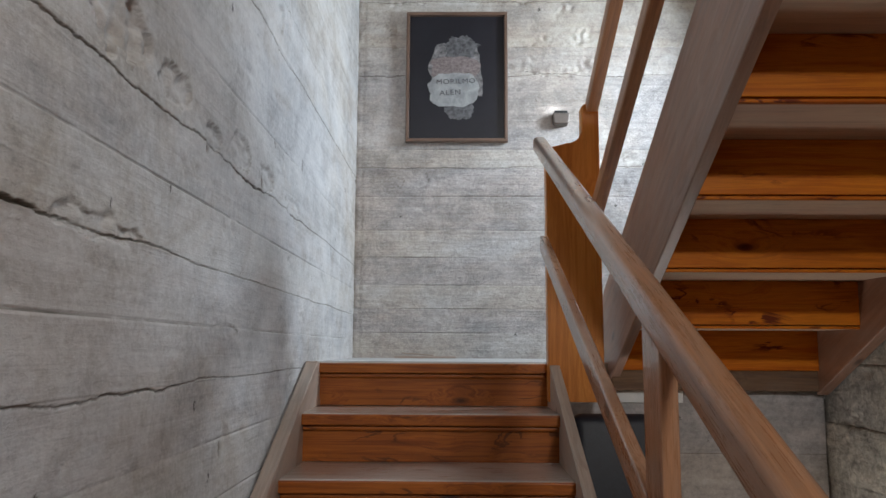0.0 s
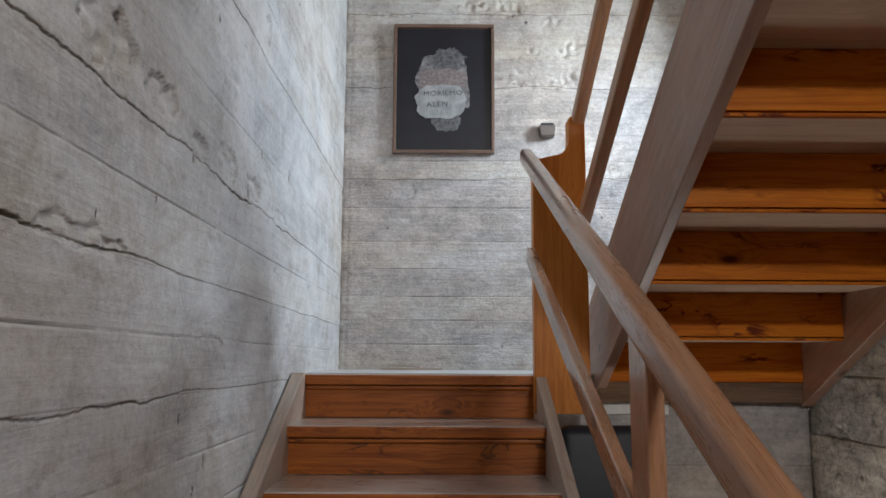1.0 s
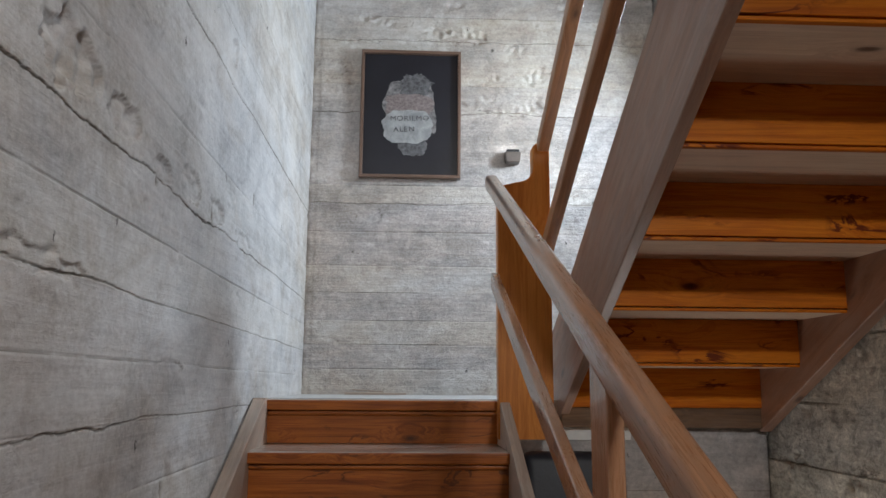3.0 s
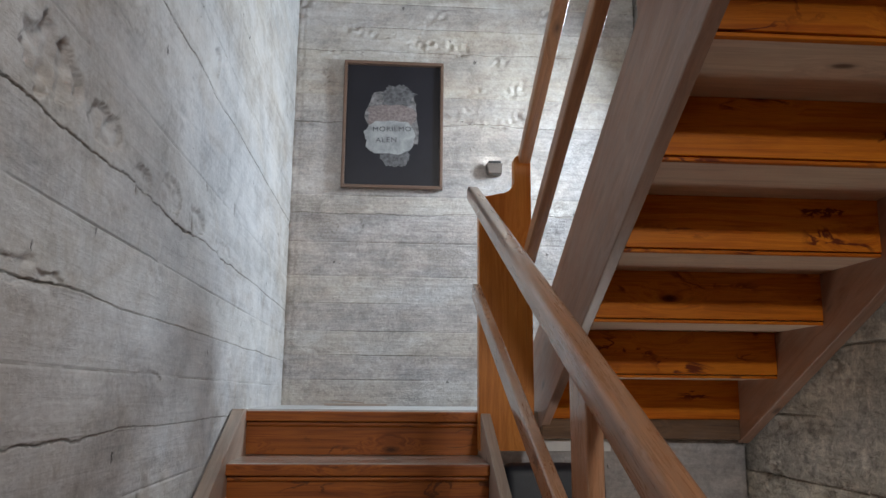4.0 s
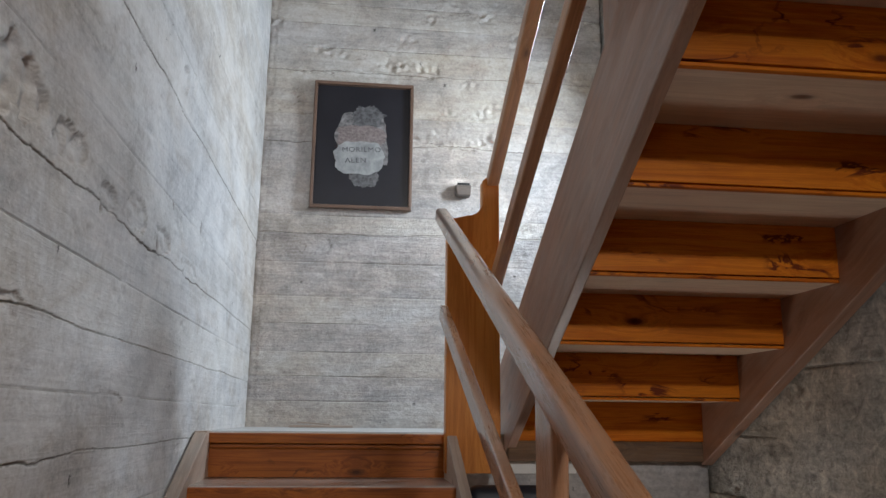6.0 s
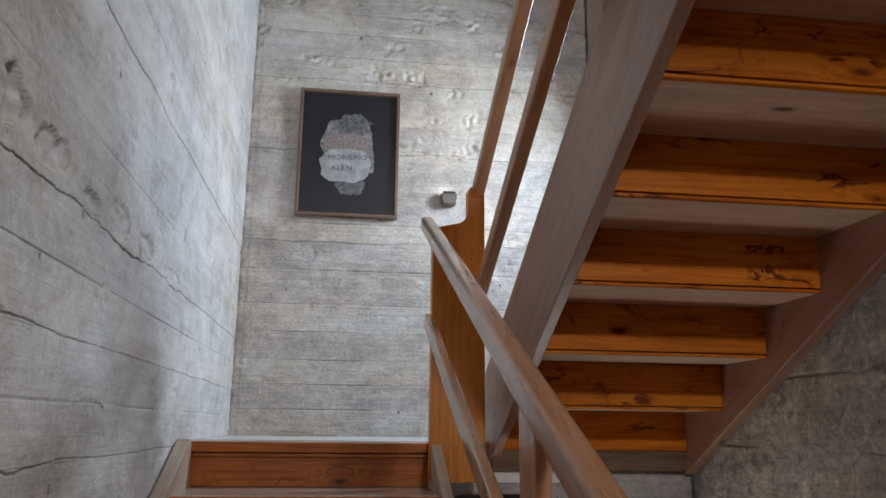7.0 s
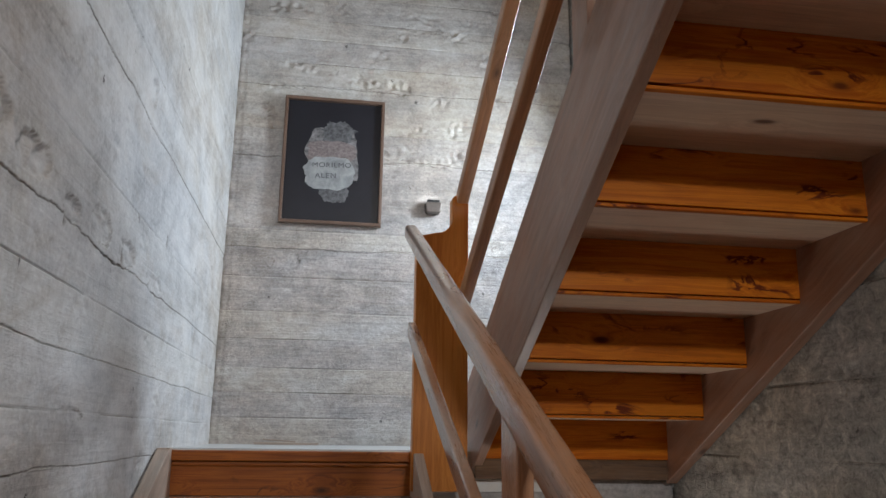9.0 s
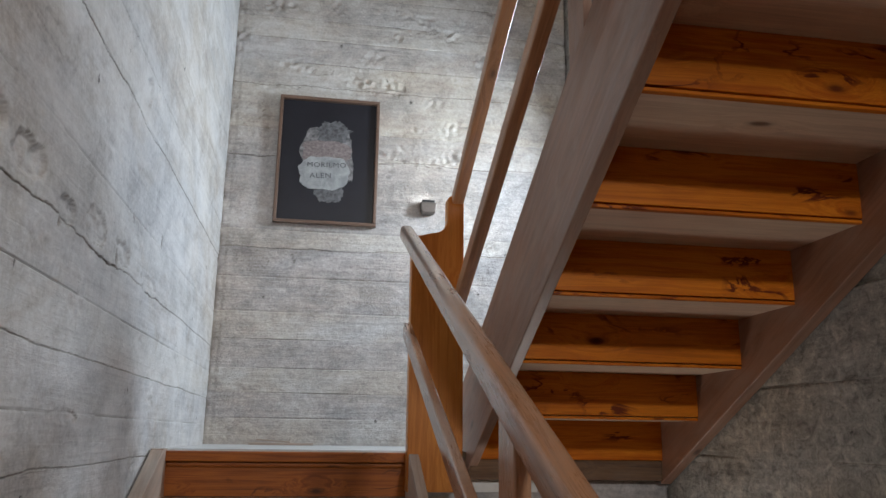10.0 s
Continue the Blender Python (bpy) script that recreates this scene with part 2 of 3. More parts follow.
def extrude(outline, depth, bevel=0.003):
    """A prism from an outline in x and z, from y = 0 to y = depth."""
    bm = bmesh.new()
    face = bm.faces.new([bm.verts.new((x, 0, z)) for x, z in outline])
    out = bmesh.ops.extrude_face_region(bm, geom=[face])
    bmesh.ops.translate(bm, vec=(0, depth, 0), verts=[v for v in out["geom"] if isinstance(v, bmesh.types.BMVert)])
    bmesh.ops.recalc_face_normals(bm, faces=bm.faces[:])
    if bevel:
        rim = [e for e in bm.edges if e.calc_face_angle(0) > 0.5]
        bmesh.ops.bevel(bm, geom=rim, offset=bevel, segments=2, profile=0.5, affect="EDGES")
    return bm


def span(y0, z0, y1, z1, x):
    """A pose at the middle between two points of an upright plane, its x running from the first to the second."""
    a, b = Vector((x, y0, z0)), Vector((x, y1, z1))
    ahead = (b - a).normalized()
    side = Vector((1, 0, 0))
    m = Matrix((ahead, side, ahead.cross(side))).transposed().to_4x4()
    m.translation = (a + b) / 2
    return m, (b - a).length


# ---- walls of board-cast concrete ----
def cast_wall(name, material, place, u0, u1, v0, v1, joints, broken, seed, step=0.010, rough=1.0, bulge=0.0012, coarse=None, rim=0.0, pits=(), spalls=()):
    """A relief of board courses: each set in or out a little, hairline fins along the joints, crumbled arrises along the broken
    ones (broken: height -> strength, and the stretch over which it is open), and coarse honeycombed patches above a height."""
    rng = random.Random(seed)
    us = np.arange(u0, u1 + step * 0.5, step)
    us[-1] = u1
    vs = set(np.round(np.arange(v0, v1, step), 4)) | {v1}
    for j in joints:
        vs |= {round(j + d, 4) for d in (-0.005, -0.0022, 0.0, 0.0022, 0.005)}
    for j in broken:
        vs |= {round(j + 0.0023 * k, 4) for k in range(-11, 12)}
    vs = sorted(v for v in vs if v0 <= v <= v1)
    edges = [v0 - 1] + sorted(joints) + [v1 + 1]
    setoff = [rng.uniform(-bulge, bulge) for _ in edges]
    tone = [rng.random() * 0.75 + (0.25 if coarse and e > coarse - 0.05 else 0.0) for e in edges]
    verts, faces, tones, seams = [], [], [], []
    fbm, cell = noise.fractal, noise.noise
    for v in vs:
        k = max(i for i, e in enumerate(edges) if e <= v)
        near = [j for j in (edges[k], edges[min(k + 1, len(edges) - 1)]) if j in joints]
        row_pits = [p for p in pits if abs(v - p[1]) < 0.05]
        row_spalls = [p for p in spalls if abs(v - p[1]) < p[3] * 1.5]
        for u in us:
            seam = 0.0
            h = setoff[k] + 0.0009 * rough * fbm(Vector((u * 7, v * 16, seed * 3.7)), 0.9, 2.1, 3)
            h += 0.002 * cell(Vector((u * 0.9, v * 1.3, seed)))
            for j in near:
                if j in broken:
                    power, a, b = broken[j]
                    fade = min(1.0, max(0.0, (u - a) / 0.25)) * min(1.0, max(0.0, (b - u) / 0.5))
                    wob = 0.016 * cell(Vector((u * 3.1, j * 9, seed))) + 0.006 * cell(Vector((u * 13, j * 7, seed))) + 0.004 * cell(Vector((u * 61, j * 7, seed)))
                    open_ = max(0.0, 0.45 + 1.5 * cell(Vector((u * 3.1, j * 31, seed + 9)))) * power * fade
                    wide = 0.0020 + 0.0028 * open_ * (1 + 1.3 * cell(Vector((u * 33, j * 5, seed + 2))))
                    d = abs(v - j - wob * (0.3 + 0.7 * fade))
                    if d < wide:
                        h -= (0.003 + 0.013 * open_) * (1 - (d / wide) ** 2)
                        seam = max(seam, min(1.0, 0.45 + 0.6 * open_))
                    elif d < wide + 0.02 and open_ > 0.1:
                        h += 0.004 * open_ * cell(Vector((u * 40, v * 40, seed)))
                elif abs(v - j) < 0.0026:
                    gape = max(0.0, 0.5 + 1.2 * cell(Vector((u * 2.3, j * 17, seed))) + 0.5 * cell(Vector((u * 19, j * 11, seed))))
                    h -= (0.0034 if not coarse else 0.005) * gape
                    seam = max(seam, min(1.0, 0.85 * gape) if abs(v - j) < 0.001 else 0.0)
            q = cell(Vector((u * 5.5, v * 11.0, seed + 4.0))) * 0.8 + 0.35 * cell(Vector((u * 1.7, v * 3.1, seed + 5.0))) + (0.25 if coarse and v > coarse else 0.0)
            if q > 0.34:
                h -= 0.016 * rough * (1.0 if not coarse or v > coarse else 0.35) * (q - 0.34) * (0.6 + 2.0 * cell(Vector((u * 30, v * 38, seed))))
            for pu, pv, size in row_pits:
                if abs(u - pu) < 0.05:
                    far = math.hypot((u - pu) * 1.4 + 0.3 * (v - pv), (v - pv) * 0.8) / size
                    far += 0.5 * cell(Vector((u * 60, v * 60, seed)))
                    h -= 0.014 * max(0.0, 1 - far)
                    seam = max(seam, min(1.0, 1.6 * max(0.0, 1 - far)))
            for su, sv, ru, rv, deep in row_spalls:
                if abs(u - su) < ru * 1.5:
                    edge = ((u - su) / ru) ** 2 + ((v - sv) / rv) ** 2 + 0.9 * cell(Vector((u * 17, v * 21, seed))) + 0.5 * cell(Vector((u * 44, v * 50, seed)))
                    if edge < 1.0:
                        h -= deep * min(1.0, (1 - edge) * 4) * (0.75 + 0.8 * cell(Vector((u * 28, v * 33, seed))))
                        # shade along the broken edge, put into the colour
                        seam = max(seam, 0.7 * max(0.0, 1 - (1 - edge) * 4) * (0.6 + 0.9 * cell(Vector((u * 9, v * 9, seed)))))
            if rim and u - u0 < rim:
                seam = max(seam, 0.7 * max(0.0, 1 - (u - u0 - 0.02) / 0.02) * (0.6 + cell(Vector((u * 50, v * 18, seed)))))
                h += 0.016 * (1 - (u - u0) / rim) * cell(Vector((u * 30, v * 22, seed))) - 0.004
            verts.append(place(u, v, min(h, 0.008)))
            tones.append(tone[k])
            seams.append(max(0.0, min(1.0, seam)))
    n = len(us)
    for a in range(len(vs) - 1):
        for b in range(n - 1):
            i = a * n + b
            faces.append((i, i + 1, i + n + 1, i + n))
    me = bpy.data.meshes.new(name)
    me.from_pydata([tuple(p) for p in verts], [], faces)
    me.attributes.new("course", "FLOAT", "POINT").data.foreach_set("value", tones)
    me.attributes.new("seam", "FLOAT", "POINT").data.foreach_set("value", seams)
    me.materials.append(material)
    for p in me.polygons:
        p.use_smooth = True
    return me


def thick(me, back):
    """Closes a relief to a slab: a plain back and four sides, joined on its border."""
    bm = bmesh.new()
    bm.from_mesh(me)
    rim = [e for e in bm.edges if e.is_boundary]
    out = bmesh.ops.extrude_edge_only(bm, edges=rim)
    moved = [v for v in out["geom"] if isinstance(v, bmesh.types.BMVert)]
    for v in moved:
        v.co = back(v.co)
    bmesh.ops.holes_fill(bm, edges=[e for e in bm.edges if e.is_boundary], sides=0)
    bm.to_mesh(me)
    bm.free()
    return me


PITS = [(2.76, 2.14, 0.022), (2.19, 1.96, 0.02), (2.33, 2.11, 0.014), (1.70, 1.93, 0.012), (1.89, 1.25, 0.018)]
# broken-out patches: place along the wall, height, half width, half height, depth
SPALLS = [(1.25, 2.02, 0.12, 0.065, 0.016), (1.50, 2.0, 0.09, 0.04, 0.013), (1.74, 1.965, 0.06, 0.03, 0.012), (1.97, 1.99, 0.09, 0.05, 0.010), (2.25, 1.98, 0.10, 0.035, 0.014),
          (2.62, 1.96, 0.12, 0.03, 0.006), (2.36, 2.53, 0.05, 0.05, 0.012), (1.20, 1.675, 0.15, 0.022, 0.008), (1.9, 1.53, 0.10, 0.015, 0.004), (1.55, 2.28, 0.10, 0.03, 0.003)]
BACK_SPALLS = [(-0.24, 3.05, 0.06, 0.05, 0.012), (0.08, 2.40, 0.025, 0.045, 0.006), (-0.08, 2.40, 0.05, 0.03, 0.004), (0.5, 1.675, 0.03, 0.015, 0.008), (0.7, 3.0, 0.2, 0.02, 0.007),
               (0.3, 3.44, 0.35, 0.02, 0.007), (0.65, 3.50, 0.06, 0.03, 0.008), (0.2, 3.56, 0.06, 0.03, 0.008), (-0.2, 3.3, 0.08, 0.10, 0.007), (0.78, 3.88, 0.12, 0.025, 0.008), (1.1, 2.55, 0.12, 0.04, 0.006)]
LEFT_JOINTS = [0.2, 0.33, 0.47, 0.6, 0.73, 0.87, 1.005, 1.14, 1.276, 1.415, 1.535, 1.667, 1.804, 1.936, 2.12, 2.425, 2.60, 2.72, 2.84, 3.08, 3.36, 3.5, 3.64, 3.9, 4.2, 4.45]
BACK_JOINTS = [1.32, 1.57, 1.70, 1.828, 1.98, 2.13, 2.32, 2.482, 2.585, 3.013, 3.18, 3.45, 3.60, 3.75, 3.88, 4.05, 4.3]
me = cast_wall("wall_left", CONCRETE, lambda u, v, h: (XW + h, u, v), 0.0, YB + 0.03, 0.0, TOP, LEFT_JOINTS, {1.667: (0.65, 0.4, 1.6), 1.936: (0.42, 0.5, 3.1), 1.415: (0.22, 0.3, 2.0), 2.425: (0.15, 1.0, 3.0)}, 3, 0.0065, pits=PITS, spalls=SPALLS)
thick(me, lambda c: Vector((XW - 0.2, c.y, c.z)))
tagged(part("wall_left", me, None), "pale grey board-cast concrete wall with open joints", "wall", kind="structure")
me = cast_wall("wall_back", CONCRETE_BACK, lambda u, v, h: (u, YB - h, v), XW - 0.02, XE + 0.02, 1.2, TOP, BACK_JOINTS, {3.013: (0.35, -0.4, 1.7), 3.45: (0.25, -0.4, 1.7), 2.482: (0.12, -0.4, 1.7)}, 5, 0.008, 1.9, 0.0024, 2.98, 0.06, spalls=[(*p[:4], p[4] * 0.55) for p in BACK_SPALLS])
thick(me, lambda c: Vector((c.x, YB + 0.2, c.z)))
tagged(part("wall_back", me, None), "rough grey board-cast concrete wall behind the landing", "wall", kind="structure")


def slab(name, lo, hi, material, label, category, bevel=0.0):
    bm = block(*[b - a for a, b in zip(lo, hi)], bevel)
    return tagged(part(name, bm, material, m=Matrix.Translation([(a + b) / 2 for a, b in zip(lo, hi)])), label, category, kind="structure")


def holed_wall(name, along, across, hole, z0, z1, axis, material, label):
    """An upright wall with one rectangular opening cut through it, in one mesh."""
    (a0, a1), (c0, c1), (h0, h1, hz0, hz1) = along, across, hole
    bm = bmesh.new()
    cols, rows_ = [a0, h0, h1, a1], [z0, hz0, hz1, z1]
    spot = lambda a, c, z: (a, c, z) if axis == "x" else (c, a, z)  # noqa: E731
    grid = {(i, j, k): bm.verts.new(spot(cols[i], (c0, c1)[k], rows_[j])) for i in range(4) for j in range(4) for k in range(2)}
    for i in range(3):
        for j in range(3):
            if (i, j) != (1, 1):
                for k in range(2):
                    bm.faces.new([grid[q] for q in ((i, j, k), (i + 1, j, k), (i + 1, j + 1, k), (i, j + 1, k))])
    for ring in ([(0, 0), (3, 0), (3, 3), (0, 3)], [(1, 1), (2, 1), (2, 2), (1, 2)]):
        for p, q in zip(ring, ring[1:] + ring[:1]):
            pts = [p, q]
            if ring[0] == (0, 0):
                di, dj = (q[0] - p[0]) // 3, (q[1] - p[1]) // 3
                pts = [(p[0] + di * s, p[1] + dj * s) for s in range(4)]
            for s, e in zip(pts, pts[1:]):
                bm.faces.new([grid[(*s, 0)], grid[(*e, 0)], grid[(*e, 1)], grid[(*s, 1)]])
    bmesh.ops.recalc_face_normals(bm, faces=bm.faces[:])
    return tagged(part(name, bm, material), label, "wall", kind="structure")


# unseen rear walls, added: red-brown for warm bounce, dark concrete for less fill
slab("wall_front", (XW, YF - 0.25, 0.0), (XE, YF, TOP), VARNISH, "unseen wall behind the camera, added in red-brown for warm bounce light", "wall")
slab("wall_left_rear", (XW - 0.2, YF - 0.25, 0.0), (XW, 0.0, TOP), CONCRETE_DARK, "unseen rear wall, added in dark concrete to keep bounce light low", "wall")
holed_wall("wall_right", (0.0, YB + 0.2), (XE + 0.03, XE + 0.3), (2.4, 3.7, 2.35, 3.2), 1.35, TOP, "y", CONCRETE_DARK, "coarse dark concrete wall with a window above the stairs")
slab("wall_right_low", (XE + 0.03, 0.0, 0.0), (XE + 0.3, YB + 0.2, 1.35), CONCRETE_DARK, "coarse dark concrete wall below the stairs", "wall")
# opening added for the low fill lamp
holed_wall("wall_under_landing_low", (XW + 0.01, XE - 0.01), (3.02, 3.18), (0.56, 1.48, 0.12, 0.68), 0.0, 0.76, "x", CONCRETE_DARK, "grey concrete wall below the landing with an opening added for the fill lamp")
# unseen, its red-brown chosen to tint the bounce light
holed_wall("wall_right_rear", (YF - 0.25, 0.0), (XE + 0.03, XE + 0.3), (-3.6, -2.4, 3.25, 3.9), 0.0, TOP, "y", VARNISH, "unseen rear wall with a window, added in red-brown for warm bounce light")
# floor and ceiling are out of view, coloured to steer the bounce light
slab("floor", (XW - 0.2, YF - 0.25, -0.15), (XE + 0.3, YB + 0.2, 0.0), FLOOR, "unseen floor at the foot of the stairs, coloured red-brown for warm bounce light", "floor")
ceiling = holed_wall("ceiling", (XW - 0.2, XE + 0.3), (TOP, TOP + 0.2), (1.2, 1.6, 2.65, 3.05), YF - 0.25, YB + 0.2, "x", OLDBEAM, "unseen ceiling with a small roof opening, added in dark timber to cut bounce light")
ceiling.data.transform(Matrix(((1, 0, 0, 0), (0, 0, 1, 0), (0, 1, 0, 0), (0, 0, 0, 1))))
ceiling.data.flip_normals()
ceiling["category"] = "ceiling"
slab("landing", (XW + 0.004, 3.03, 1.305), (XE + 0.026, YB - 0.006, LAND), SLAB, "pale worn landing between the two flights", "landing", 0.004)
slab("upper_floor", (UP_L - 0.05, -0.3, 2.755), (XE + 0.026, UP_Y - 9 * GOING - 0.02, 2.875), PLASTER, "pale floor slab of the storey above", "floor")

# added strip: the slab edge's brightness put into a white colour
slab("landing_edge", (0.60, 3.004, 1.288), (1.12, 3.027, 1.334), WHITE, "strip along the landing's edge, coloured white to look lit", "trim", 0.003)
RIGHT_JOINTS = [0.3, 0.55, 0.8, 1.02, 1.22, 1.44, 1.66, 1.9, 2.08]
for nm, y0, y1, z0, z1 in (("wall_right_facing", 0.0, YB - 0.01, 0.4, 2.33),):
    me = cast_wall(nm, CONCRETE_DARK, lambda u, v, h: (XE - h, u, v), y0, y1, z0, z1, [j for j in RIGHT_JOINTS if z0 < j < z1], {}, 8, 0.010, 1.6, 0.004, 0.01)
    thick(me, lambda c: Vector((XE + 0.028, c.y, c.z)))
    tagged(part(nm, me, None), "coarse dark grey concrete face below the upper flight", "wall", kind="structure")
me = cast_wall("wall_under_landing", CONCRETE_BACK, lambda u, v, h: (u, 3.02 - h, v), XW + 0.01, XE - 0.01, 0.76, 1.333, [0.85, 1.1], {}, 11, 0.016, 1.0, 0.002)
thick(me, lambda c: Vector((c.x, 3.18, c.z)))
tagged(part("wall_under_landing", me, None), "grey concrete wall below the landing's edge", "wall", kind="structure")


def window(name, m, wide, high, label):
    """A white casement in two lights; its own x runs across, z up, y outwards."""
    w = thing(name, (0, 0, 0), label, "window", kind="structure")
    for nm, lx, lz, x, z in (("frame", wide, 0.06, 0, high / 2 - 0.03), ("frame", wide, 0.06, 0, 0.03 - high / 2),
                             ("frame", 0.06, high - 0.12, 0.03 - wide / 2, 0), ("frame", 0.06, high - 0.12, wide / 2 - 0.03, 0), ("mullion", 0.05, high - 0.12, 0, 0)):
        part(nm, block(lx, 0.06, lz, 0.004), WHITE, w, m=m @ pose(x, 0, z))
    for s in (-1, 1):
        pane = part("pane", block(wide / 2 - 0.085, 0.006, high - 0.12, 0), GLASS, w, m=m @ pose(s * (wide / 4 - 0.0175), 0, 0))
        pane.visible_shadow = False
    return w


window("window_1", pose(XE + 0.24, 3.05, 2.775, 0, 0, -90), 1.30, 0.85, "white-framed window high over the landing")
# unseen casement added round the low fill lamp
window("added_low_window", pose(1.02, 3.15, 0.40), 0.92, 0.56, "unseen white-framed low window added for the fill lamp below the landing")
window("window_2", pose(XE + 0.24, -3.0, 3.575, 0, 0, -90), 1.20, 0.65, "white-framed window beside the foot of the stairs")

# ---- lower flight ----
flight = thing("lower_flight", (0.18, 1.5, 0), "varnished pine closed-string stairs with worn treads paled by painted sheen", "stairs")
WIDE, MID = IN_R - IN_L, (IN_L + IN_R) / 2


def tread_mesh(wide, deep, thickness, nose):
    """A board with a rounded front nosing; its x runs across the stairs, the nosing to -y."""
    bm = block(wide, deep, thickness, 0.0)
    front = [e for e in bm.edges if all(v.co.y < 0 for v in e.verts) and abs(e.verts[0].co.z - e.verts[1].co.z) < 1e-6]
    bmesh.ops.bevel(bm, geom=front, offset=nose, segments=4, profile=0.5, affect="EDGES")
    return bm


tread_me = mesh_of(tread_mesh(WIDE + 0.01, GOING + 0.022, 0.04, 0.009), "tread", TREADWOOD)
riser_me = mesh_of(block(WIDE + 0.01, 0.02, RISE - 0.042, 0.001), "riser", VARNISH)
scotia_me = mesh_of(block(WIDE, 0.014, 0.016, 0.006, 3), "moulding", VARNISH)
lip_me = mesh_of(block(WIDE + 0.006, 0.012, 0.036, 0.005, 3), "nosing", VARNISH)
for i in range(9):
    y, z = EDGE - GOING * i, LAND - RISE * i
    if i:
        part("tread", tread_me, None, flight, m=pose(MID, y + (GOING + 0.022) / 2 + 0.004, z - 0.02))
    else:
        part("tread", tread_mesh(WIDE + 0.01, 0.11, 0.04, 0.009), TREADWOOD, flight, m=pose(MID, y + 0.059, z - 0.018))
    part("nosing", lip_me, None, flight, m=pose(MID, y + 0.002, z - 0.021))
    part("moulding", scotia_me, None, flight, m=pose(MID, y + 0.02, z - 0.049))
    part("riser", riser_me, None, flight, m=pose(MID, y + 0.037, z - 0.04 - (RISE - 0.042) / 2))


def string_board(x0, x1, y_top, z_top, y_low, z_low, deep, flat, name, parent, material, label=""):
    """A sloping side board with a level cut at its top end; its own x runs along it."""
    m, length = span(y_low, z_low, y_top, z_top, (x0 + x1) / 2)
    tilt = math.atan2(z_top - z_low, y_top - y_low)
    bm = block(length, x1 - x0, deep, 0.004)
    bmesh.ops.translate(bm, vec=(0, 0, deep / 2), verts=bm.verts[:])
    if flat:
        inv = m.inverted()
        for co, no in (((x0, y_top, z_top), (0, 0, 1)), ((x0, y_top + flat, z_top), (0, 1, 0))):
            cut = bmesh.ops.bisect_plane(bm, geom=bm.verts[:] + bm.edges[:] + bm.faces[:], plane_co=inv @ Vector(co), plane_no=inv.to_3x3() @ Vector(no), clear_outer=True)
            bmesh.ops.holes_fill(bm, edges=[e for e in cut["geom_cut"] if isinstance(e, bmesh.types.BMEdge)])
    return part(name, bm, material, parent, label, m=m)


for x0, x1 in ((XW + 0.008, IN_L), (IN_R, IN_R + 0.036)):
    string_board(x0, x1, 2.87, LAND + 0.004, 0.06, LAND + 0.004 - SLOPE * 2.81, 0.27, 0, "string", flight, PALESTRING, "greyed pine side board")
    # the level head of the board against the landing
    part("string_head", extrude([(0, 0), (0.06, 0), (0.06, -0.13), (0, -0.10)], x1 - x0, 0.002), PALESTRING, flight,
         m=Matrix.Translation((x1, 2.862, LAND + 0.004)) @ pose(0, 0, 0, 0, 0, 90))

# ---- upper flight, seen from below ----
upper = thing("upper_flight", (1.25, 1.7, LAND), "pine stairs with orange risers seen from below", "stairs")
UW, UM = UP_R - UP_L, (UP_L + UP_R) / 2
utread_me = mesh_of(block(UW + 0.02, GOING + 0.03, 0.035, 0.003), "tread", RAWPINE)
uriser_me = mesh_of(block(UW + 0.02, 0.02, RISE - 0.012, 0.002), "riser", ORANGE)
ulip_me = mesh_of(block(UW + 0.02, 0.017, 0.009, 0.002), "lip", ORANGE)
for n in range(1, 10):
    y = UP_Y - GOING * n
    part("tread", utread_me, None, upper, m=pose(UM, y + (GOING + 0.03) / 2, LAND + RISE * n - 0.0175))
for n in range(0, 9):
    part("riser", uriser_me, None, upper, m=pose(UM, UP_Y - GOING * n - 0.011, LAND + RISE * n - 0.0235 + (RISE - 0.012) / 2))
    if n:
        part("lip", ulip_me, None, upper, m=pose(UM, UP_Y - GOING * n - 0.0095, LAND + RISE * n - 0.0315))


def slope_board(x0, x1, bottom, top, y_far, y_near, name, parent, material, label=""):
    """A board between two parallel sloping lines, cut plumb at both ends; bottom and top are heights at y = 2.91."""
    s = 0.494
    tilt = math.atan(s)
    c = math.cos(tilt)
    m = Matrix.Translation(((x0 + x1) / 2, 2.91, bottom)) @ Matrix(((0, 1, 0), (-c, 0, math.sin(tilt)), (math.sin(tilt), 0, c))).to_4x4()
    deep = (top - bottom) * c
    near, far = (2.91 - y_near) / c, (2.91 - y_far) / c
    skew = deep * math.tan(tilt)
    out = [(far, 0), (near, 0), (near + skew, deep), (far + skew, deep)]
    bm = extrude(out, x1 - x0, 0.004)
    bmesh.ops.translate(bm, vec=(0, -(x1 - x0) / 2, 0), verts=bm.verts[:])
    return part(name, bm, material, parent, label, m=m)


slope_board(0.843, UP_L, 1.415, 1.80, 3.2, 0.2, "string", upper, STRINGWOOD, "wide greyed pine side board")
slope_board(UP_R, XE - 0.004, 1.36, 1.78, 2.99, 0.2, "string", upper, STRINGWOOD, "pine side board against the wall")
beam = tagged(part("landing_beam", block(UP_R - UP_L + 0.06, 0.07, 0.088, 0.006), OLDBEAM, m=pose(UM, UP_Y + 0.024, 1.379)), "dark weathered beam at the landing's edge", "beam")

